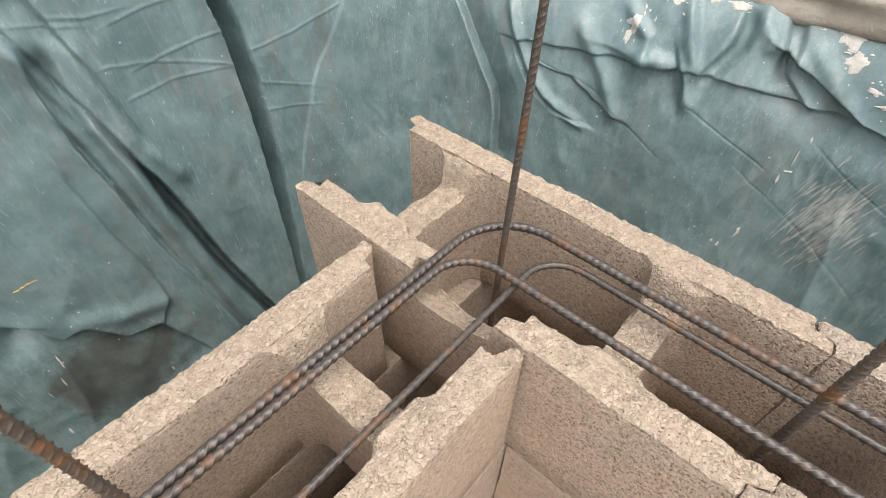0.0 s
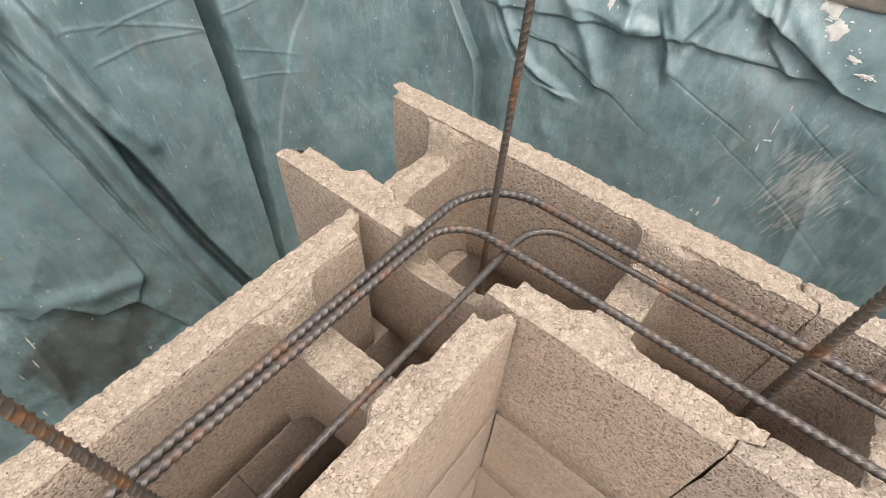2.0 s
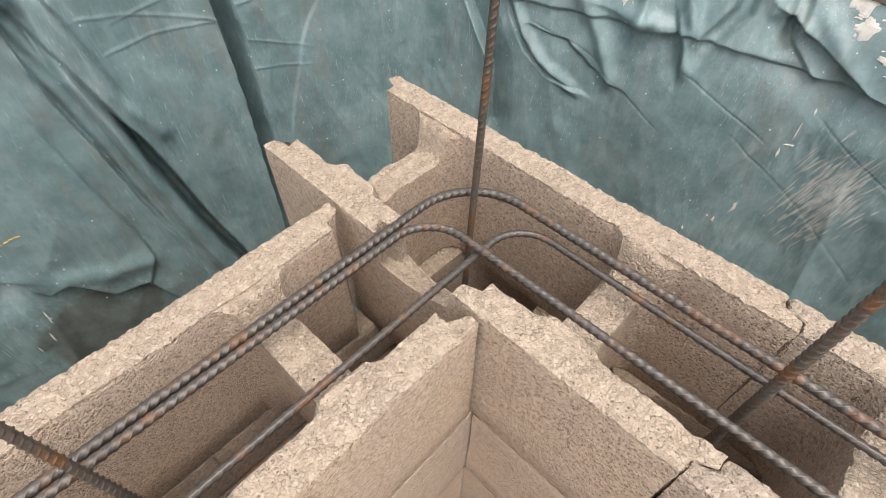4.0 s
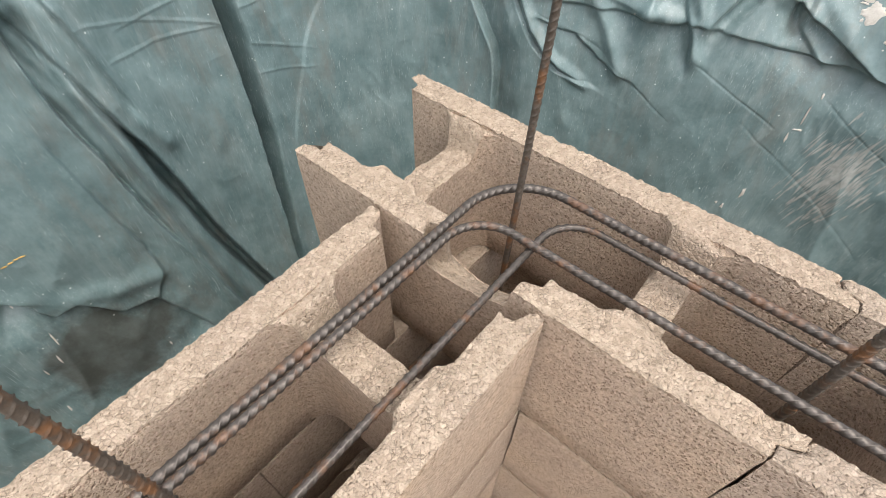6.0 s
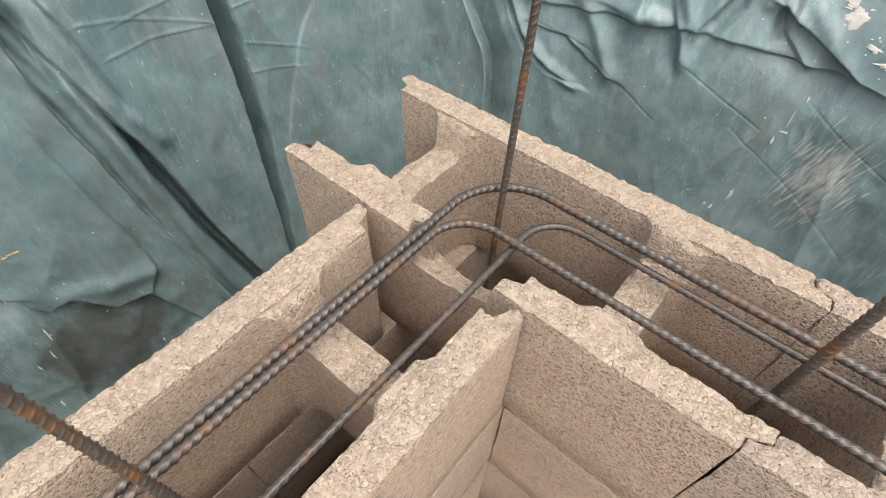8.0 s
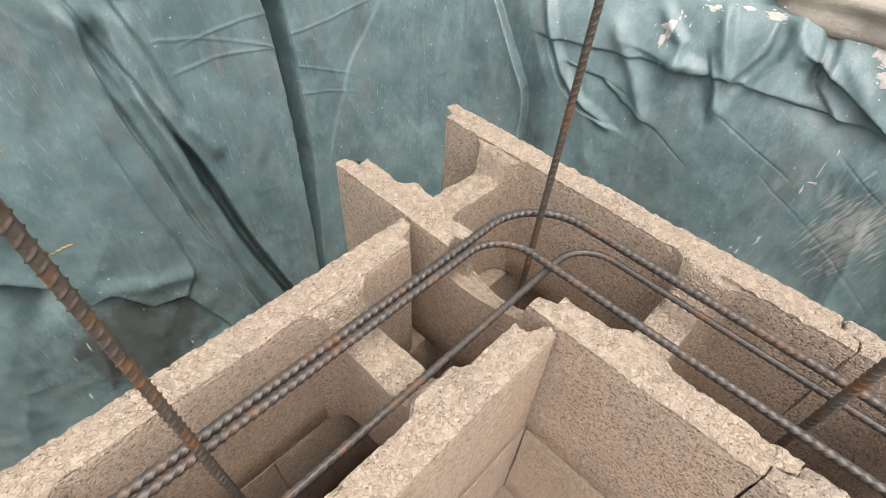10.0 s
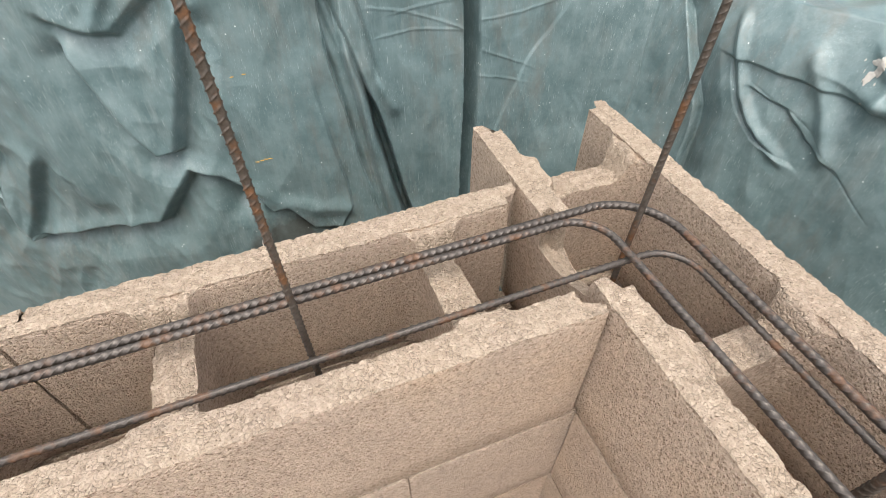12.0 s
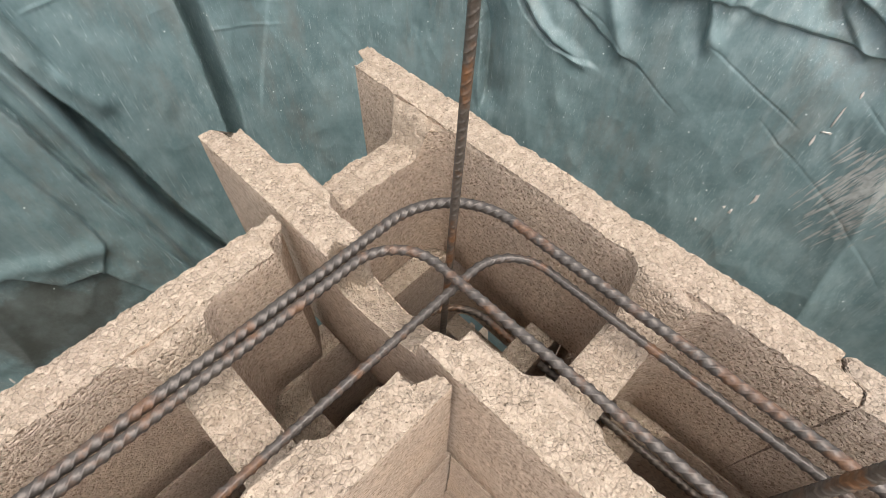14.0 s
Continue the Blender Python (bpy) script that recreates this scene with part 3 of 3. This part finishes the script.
FOLDS_RIGHT = [
    ("crease", -0.0011, 0.0026, [(3.475, -0.06), (3.529, -0.077), (3.566, -0.097), (3.61, -0.129), (3.679, -0.172)]),
    ("crease", -0.0011, 0.0026, [(3.725, -0.088), (3.782, -0.117), (3.843, -0.145)]),
    ("crease", -0.0011, 0.0026, [(3.843, -0.177), (3.902, -0.214), (4.0, -0.274), (4.083, -0.338)]),
    ("crease", -0.0011, 0.0026, [(3.941, -0.115), (4.002, -0.152), (4.059, -0.178)]),
    ("pleat", 0.0040, 0.025, [(3.549, -0.009), (3.593, -0.02), (3.637, -0.033), (3.681, -0.023)]),
    ("gap", 0.0144, 0.03, [(3.683, -0.021), (3.696, -0.044), (3.701, -0.069)]),
    ("pleat", 0.0035, 0.03, [(3.706, -0.023), (3.737, -0.031), (3.794, -0.032), (3.853, -0.036), (3.88, -0.046)]),
    ("pleat", 0.0045, 0.03, [(3.88, -0.046), (3.931, -0.05), (3.975, -0.057), (4.032, -0.066)]),
    ("ridge", 0.0128, 0.011, [(3.674, 0.045), (3.683, 0.022), (3.693, 0.001)]),
    ("ridge", 0.0112, 0.01, [(3.593, 0.032), (3.62, 0.009), (3.62, -0.019)]),
    ("slit", 0.016, 0.012, [(3.757, 0.041), (3.755, 0.016), (3.737, -0.012)]),
    ("ridge", 0.0112, 0.012, [(3.782, 0.048), (3.799, 0.027), (3.826, 0.016)]),
    ("slit", 0.012, 0.011, [(3.821, 0.055), (3.826, 0.035), (3.826, 0.006)]),
    ("ridge", 0.0096, 0.012, [(3.737, 0.028), (3.723, -0.003), (3.715, -0.022)]),
    ("gap", 0.0096, 0.03, [(3.828, 0.014), (3.833, -0.008), (3.865, -0.034)]),
    ("ridge", 0.008, 0.012, [(3.868, 0.022), (3.887, 0.006), (3.926, -0.035)]),
]
FOLDS_LEFT = [
    ("swell", 0.032, 0.06, [(2.179, -0.002), (2.212, -0.114), (2.254, -0.186), (2.285, -0.182), (2.324, -0.077), (2.363, 0.039)]),
    ("swell", 0.022, 0.05, [(2.181, 0.054), (2.21, 0.04), (2.263, 0.036), (2.324, 0.084)]),
    ("swell", 0.02, 0.04, [(1.864, 0.059), (1.862, -0.016), (1.879, -0.056), (1.924, -0.003), (1.965, 0.081)]),
    ("ridge", 0.012, 0.02, [(2.022, 0.092), (2.062, -0.009), (2.081, -0.125), (2.094, -0.289)]),
    ("swell", 0.016, 0.05, [(1.583, -0.264), (1.61, -0.294), (1.663, -0.307), (1.743, -0.241)]),
    ("swell", 0.022, 0.04, [(1.913, -0.244), (1.9, -0.362), (1.917, -0.377), (2.009, -0.21)]),
    ("swell", 0.03, 0.08, [(1.928, -0.384), (2.117, -0.357), (2.205, -0.345), (2.292, -0.229), (2.349, -0.245), (2.397, -0.292)]),
    ("ridge", 0.014, 0.022, [(2.382, 0.057), (2.375, -0.035), (2.388, -0.154)]),
    ("ridge", 0.012, 0.016, [(1.803, 0.117), (1.803, 0.036), (1.777, -0.031)]),
    ("swell", 0.018, 0.04, [(1.899, -0.123), (1.879, -0.232), (1.878, -0.277), (1.938, -0.186)]),
    ("ridge", 0.012, 0.012, [(2.267, 0.126), (2.268, 0.089), (2.239, 0.046)]),
    ("crease", 0.0018, 0.0028, [(2.064, -0.209), (2.081, -0.317), (2.094, -0.471)]),
    ("crease", 0.0018, 0.0028, [(1.858, -0.175), (1.826, -0.289), (1.782, -0.433)]),
    ("crease", 0.0018, 0.0028, [(1.833, -0.403), (1.838, -0.474), (1.841, -0.542)]),
]


def facets(u, v, seed):
    """Noise of flat triangles meeting in sharp edges, as in crumpled film."""
    g = np.random.RandomState(seed).rand(64, 64)
    iu, iv = np.floor(u).astype(int), np.floor(v).astype(int)
    fu, fv = u - iu, v - iv
    at = lambda a, b: g[a % 64, b % 64]
    a, b, c, e = at(iu, iv), at(iu + 1, iv), at(iu, iv + 1), at(iu + 1, iv + 1)
    low = a + (b - a) * fu + (e - b) * fv
    high = a + (c - a) * fv + (e - c) * fu
    return np.where(fu > fv, low, high) - 0.5


def line_distance(s, z, points):
    """Signed distance from a line (positive on its right, seen from above downwards) how far the end caps fade, and the share of the way along it."""
    best = np.full(s.shape, 9.0)
    q = np.zeros(s.shape)
    fade = np.ones(s.shape)
    along = np.zeros(s.shape)
    for k, ((a0, a1), (b0, b1)) in enumerate(zip(points, points[1:])):
        d0, d1 = b0 - a0, b1 - a1
        n2 = d0 * d0 + d1 * d1
        t = ((s - a0) * d0 + (z - a1) * d1) / n2
        tc = np.clip(t, 0, 1)
        dist = np.hypot(s - a0 - tc * d0, z - a1 - tc * d1)
        sign = np.sign(-(d0 * (z - a1) - d1 * (s - a0)))
        perp = np.abs(d0 * (z - a1) - d1 * (s - a0)) / math.sqrt(n2)
        over = np.maximum(0, np.maximum(-t, t - 1)) * math.sqrt(n2)
        mid_end = ((t < 0) & (k > 0)) | ((t > 1) & (k < len(points) - 2))
        perp = np.where(mid_end, dist, perp)
        over = np.where(mid_end, 0, over)
        near = dist < best
        best = np.where(near, dist, best)
        q = np.where(near, sign * perp, q)
        along = np.where(near, (k + tc) / (len(points) - 1), along)
        fade = np.where(near, np.exp(-(over / 0.025) ** 2), fade)
    return q, fade, along


def sheet_fold(s, z):
    """Depth of the sheet's folds into the bank."""
    ws = s + 0.030 * value_noise(s * 7, z * 7, 11)
    wz = z + 0.030 * value_noise(s * 7, z * 7, 12)
    d = 0.034 * value_noise(ws * 5, wz * 1.2, 1)
    d += 0.024 * np.abs(value_noise(ws * 9 + wz * 2, wz * 2.2, 2))
    busy = 0.45 + 0.55 * np.clip((2.50 - s) / 0.15, 0, 1)
    d += 0.018 * busy * np.abs(value_noise(ws * 17 - wz * 6, wz * 6, 3))
    d += 0.0060 * busy * np.abs(value_noise(ws * 37 + wz * 14, wz * 20, 4))
    crisp = 0.35 + 0.65 * np.clip(value_noise(s * 3, z * 3, 15) + 0.5, 0, 1)
    d += 0.010 * crisp * facets(ws * 8 + wz * 2.5, wz * 5 - ws * 2, 5)
    d += 0.0050 * crisp * facets(ws * 19 - wz * 5, wz * 13 + ws * 6, 6)
    d += 0.0018 * crisp * facets(ws * 47 + wz * 17, wz * 37 - ws * 12, 9)
    jitter = 0.0035 * value_noise(s * 14, z * 14, 7) + 0.0012 * value_noise(s * 60, z * 60, 8)
    for kind, amp, w, pts in FOLDS_DEEP + FOLDS_MIDDLE + FOLDS_RIGHT + FOLDS_LEFT:
        q, fade, along = line_distance(s, z, pts)
        q = q + jitter * (0.3 if kind in ("crease", "gap") else 1.0)
        if kind == "slit":
            d = d + amp * fade * np.exp(-(q / w) ** 4)
        elif kind == "pleat":
            body = np.exp(np.minimum(q, 0) / w)
            drop_ = np.clip(1 - q / (0.004 + 0.25 * w), 0, 1) ** 2
            d = d - amp * fade * body * np.where(q > 0, drop_, 1.0)
        elif kind == "slot":
            deep = np.clip(0.12 + 2.2 * along, 0, 1)
            d = d + amp * deep * fade * np.clip(q / 0.004, 0, 1) * np.clip((w * (0.3 + 0.7 * deep) - q) / 0.010, 0, 1) - 0.12 * amp * fade * np.where(q <= 0, np.exp(q / 0.014), np.clip(1 - q / 0.004, 0, 1))
        elif kind == "swell":
            rise = np.clip((q + 0.004) / 0.022, 0, 1)
            d = d + amp * fade * rise * rise * (3 - 2 * rise) * np.clip(1.2 - q / w, 0, 1) ** 1.2 - 0.30 * amp * fade * np.exp(-(np.maximum(-q, 0) / 0.022) ** 2) * (1 - rise)
        elif kind == "step":
            d = d + amp * fade * np.where(q > 0, np.clip(q / 0.005, 0, 1) * np.clip(1.1 - q / w, 0, 1) ** 1.3, 0) - 0.18 * amp * fade * np.where(q <= 0, np.exp(q / 0.012), np.clip(1 - q / 0.004, 0, 1))
        elif kind == "gap":
            d = d + amp * fade * np.where(q > 0, np.clip(q / 0.006, 0, 1) * np.clip(1.15 - q / w, 0, 1), 0)
        elif kind == "ridge":
            d = d - amp * fade * np.exp(-(q / w) ** 2)
        else:
            d = d - amp * fade * np.clip(1 - np.abs(q) / w, 0, 1)
    return d


def rim_height(s):
    u = np.clip((s - 3.08) / 0.36, 0, 1)
    return 0.36 - 0.293 * u * u * (3 - 2 * u)


def sheet_place(s, z):
    xy = tarp_base(s, z) + plan_normal(s) * sheet_fold(s, z)[..., None]
    return np.concatenate([xy, (z + TOP)[..., None]], -1)


cols = np.r_[np.linspace(0.6, 1.55, 40)[:-1], np.linspace(1.55, 2.38, 240)[:-1], np.linspace(2.38, 4.13, 800), np.linspace(4.13, 4.45, 70)[1:], np.linspace(4.45, 5.6, 40)[1:]]
rows_ = np.r_[np.linspace(-TOP, -0.62, 24)[:-1], np.linspace(-0.62, -0.42, 46)[:-1], np.linspace(-0.42, 0.14, 255)[:-1], np.linspace(0.14, 0.36, 50)]
SS, ZZ = np.meshgrid(cols, rows_, indexing="ij")
RIM = rim_height(SS)
ZT = np.where(ZZ > -0.2, -0.2 + (ZZ + 0.2) * (RIM + 0.2) / 0.56, ZZ)
body = sheet_place(SS, ZT)
# the upper edge turned over onto the bank
lap_s, lap = np.meshgrid(cols, np.linspace(0.008, 0.20, 26), indexing="ij")
edge = body[:, -1:, :]
lap_xy = edge[..., :2] + plan_normal(lap_s) * (lap * (1 + 0.5 * value_noise(lap_s * 9, lap * 3, 21)))[..., None]
lap_z = edge[..., 2] + 0.016 * np.sin(np.minimum(lap / 0.03, 1.57)) * 0.6 + 0.020 * value_noise(lap_s * 22, lap * 14, 22) * np.minimum(1, lap / 0.03)
pts = np.concatenate([body, np.concatenate([lap_xy, lap_z[..., None]], -1)], 1)
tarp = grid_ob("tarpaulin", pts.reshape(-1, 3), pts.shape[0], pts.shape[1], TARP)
tagged(tarp, "creased dark green plastic tarpaulin hung over the trench side", "tarpaulin")


rs_ = random.Random(77)


def splash(s0, z0, ws, wz, seed, mat, name, label):
    """A dried blot on the sheet: a thin ragged crust that follows its folds."""
    n, m = 44, 5
    ang = np.linspace(0, 2 * math.pi, n, endpoint=False)
    verts, faces = [], []
    rag = 1 + 1.2 * value_noise(np.cos(ang) * 1.5 + 20, np.sin(ang) * 1.5 + 20, seed) + 0.35 * value_noise(np.cos(ang) * 4 + 20, np.sin(ang) * 4 + 20, seed + 1) + 0.25 * value_noise(np.cos(ang) * 8 + 20, np.sin(ang) * 8 + 20, seed + 3)
    rag = np.maximum(rag, 0.15)
    for k in range(1, m + 1):
        r = 0.8 * k / m * rag
        ss, zz = s0 + ws * r * np.cos(ang), z0 + wz * r * np.sin(ang)
        p = sheet_place(ss, zz)
        lift = 0.0010 + 0.0007 * (1 - k / m) + 0.0008 * value_noise(ss * 300, zz * 300, seed + 2)
        p[:, :2] -= plan_normal(ss) * (lift if k < m else 0.0002 + 0 * lift)[:, None]
        verts.extend(p.tolist())
    for k in range(m - 1):
        for j in range(n):
            i = (j + 1) % n
            faces.append((k * n + j, k * n + i, (k + 1) * n + i, (k + 1) * n + j))
    faces.append(tuple(j for j in reversed(range(n))))
    me = bpy.data.meshes.new(name)
    me.from_pydata([tuple(p) for p in verts], [], faces)
    me.materials.append(mat)
    ob = new(name, me)
    ob.parent = tarp
    return tagged(ob, label)


for k, (s0, z0, ws, wz) in enumerate([(3.593, 0.025, 0.012, 0.017), (3.588, 0.002, 0.007, 0.013), (3.89, 0.052, 0.022, 0.016), (3.909, 0.026, 0.016, 0.014), (3.951, -0.005, 0.011, 0.005),
                                      (3.973, -0.021, 0.013, 0.004), (3.696, 0.068, 0.014, 0.005), (3.649, 0.061, 0.012, 0.006), (3.74, 0.065, 0.018, 0.005)]):
    splash(s0, z0, ws, wz, 31 + k * 5, PLASTER, "plaster_splash", "ragged dried plaster splash, off-white")
    for j in range(7):
        splash(s0 + ws * rs_.gauss(0, 1.0), z0 + wz * rs_.gauss(0, 1.1), ws * rs_.uniform(0.08, 0.28), wz * rs_.uniform(0.08, 0.30), 300 + k * 9 + j, PLASTER, "plaster_fleck", "small dried plaster fleck")
for k, (s0, z0, ws, wz) in enumerate([(3.909, -0.094, 0.0025, 0.006), (3.902, -0.127, 0.0018, 0.018), (3.894, -0.171, 0.0022, 0.012), (3.902, -0.153, 0.008, 0.0016), (3.877, -0.285, 0.003, 0.012),
                                      (3.855, -0.319, 0.003, 0.006), (3.843, -0.315, 0.002, 0.004), (3.814, -0.355, 0.002, 0.005), (2.398, -0.393, 0.0016, 0.016), (2.382, -0.436, 0.0016, 0.012), (2.354, -0.451, 0.0016, 0.01), (2.336, -0.552, 0.0016, 0.008), (2.384, -0.322, 0.0016, 0.003), (2.527, -0.538, 0.0016, 0.006)]):
    splash(s0, z0, ws, wz, 91 + k * 5, PLASTER, "plaster_drip", "thin pale run of dried plaster")
for k, (s0, z0) in enumerate([(2.424, -0.227), (2.433, -0.225), (2.441, -0.223), (2.449, -0.222), (2.424, -0.057), (2.445, -0.055)]):
    splash(s0, z0, 0.0042, 0.0010, 151 + k, YELLOW, "thread_stitch", "orange thread stitch")

# scuffs rubbed into the sheet: short slanting strokes, side by side
rs = random.Random(5)
sv, sf = [], []
for k in range(280):
    s0, z0 = rs.gauss(3.994, 0.026), rs.gauss(-0.218, 0.042)
    ln, wd, an = rs.uniform(0.012, 0.045), rs.uniform(0.0004, 0.0019), rs.gauss(1.28, 0.07)
    n = 7
    u = np.linspace(-0.5, 0.5, n)
    for e in (-1, 1):
        ss = s0 + u * ln * math.cos(an) - e * wd * math.sin(an) * (1 - 4 * u * u)
        zz = z0 + u * ln * math.sin(an) + e * wd * math.cos(an) * (1 - 4 * u * u)
        p = sheet_place(ss, zz)
        p[:, :2] -= plan_normal(ss) * 0.0009
        sv.extend(p.tolist())
    b0 = len(sv) - 2 * n
    sf.extend((b0 + i, b0 + i + 1, b0 + n + i + 1, b0 + n + i) for i in range(n - 1))
scuff_mesh = bpy.data.meshes.new("scuff_mark")
scuff_mesh.from_pydata([tuple(p) for p in sv], [], sf)
scuff_mesh.materials.append(DUSTY)
scuffs = new("scuff_mark", scuff_mesh)
scuffs.parent = tarp
tagged(scuffs, "pale slanting scuff marks", kind="stuff")

# ---- the bank behind the sheet, and its rim ----
far = np.array([0.16, 0.5, 1.5, 5.0, 20.0, 80.0])
gs, gd = np.meshgrid(np.linspace(0.3, seg[-1] - 0.3, 120), far, indexing="ij")
g_xy = tarp_base(gs, rim_height(gs)) + plan_normal(gs) * gd[..., None]
g_z = TOP + rim_height(gs) - 0.012 + 0.05 * value_noise(gs * 5, gd * 5, 41) * np.minimum(1, gd) + np.where(gd < 0.2, -0.03, 0)
bank = grid_ob("ground", np.concatenate([g_xy, g_z[..., None]], -1).reshape(-1, 3), gs.shape[0], gs.shape[1], EARTH)
tagged(bank, "brown earth bank above the trench", "ground", kind="structure")


def rubble(name, centre, size, turn, seed, mat, label):
    """A broken lump: a cube subdivided, roughened and rounded."""
    bm = bmesh.new()
    bmesh.ops.create_cube(bm, size=1.0)
    bmesh.ops.subdivide_edges(bm, edges=bm.edges[:], cuts=9, use_grid_fill=True)
    for v in bm.verts:
        p = v.co.copy()
        r = max(abs(p.x), abs(p.y), abs(p.z))
        p = p.lerp(p.normalized() * 0.56, 0.22)
        q = p * 3.1 + Vector((seed, seed * 2, 0))
        p *= 1 + 0.16 * noise.noise(q) + 0.05 * noise.noise(q * 4)
        v.co = Vector((p.x * size[0], p.y * size[1], p.z * size[2]))
    ob = mesh_ob(name, bm, mat)
    ob.matrix_basis = Matrix.Translation(centre) @ pose(0, 0, 0, 0, 0, turn)
    return tagged(ob, label, "rubble", "rubble on the rim")


rubble("concrete_lump", (0.030, 0.768, TOP + 0.083), (0.30, 0.14, 0.060), 8, 3, STONE, "broken slab of dusty concrete on the rim")
rubble("concrete_lump", (0.330, 0.808, TOP + 0.078), (0.28, 0.16, 0.058), -6, 8, STONE, "broken slab of dusty concrete on the rim")
rubble("brick_piece", (-0.330, 0.720, TOP + 0.085), (0.12, 0.06, 0.045), 20, 5, STONE, "dusty beige brick piece on the rim")
rubble("concrete_lump", (-0.180, 0.780, TOP + 0.080), (0.10, 0.07, 0.05), -30, 9, STONE, "small dusty lump of broken concrete")
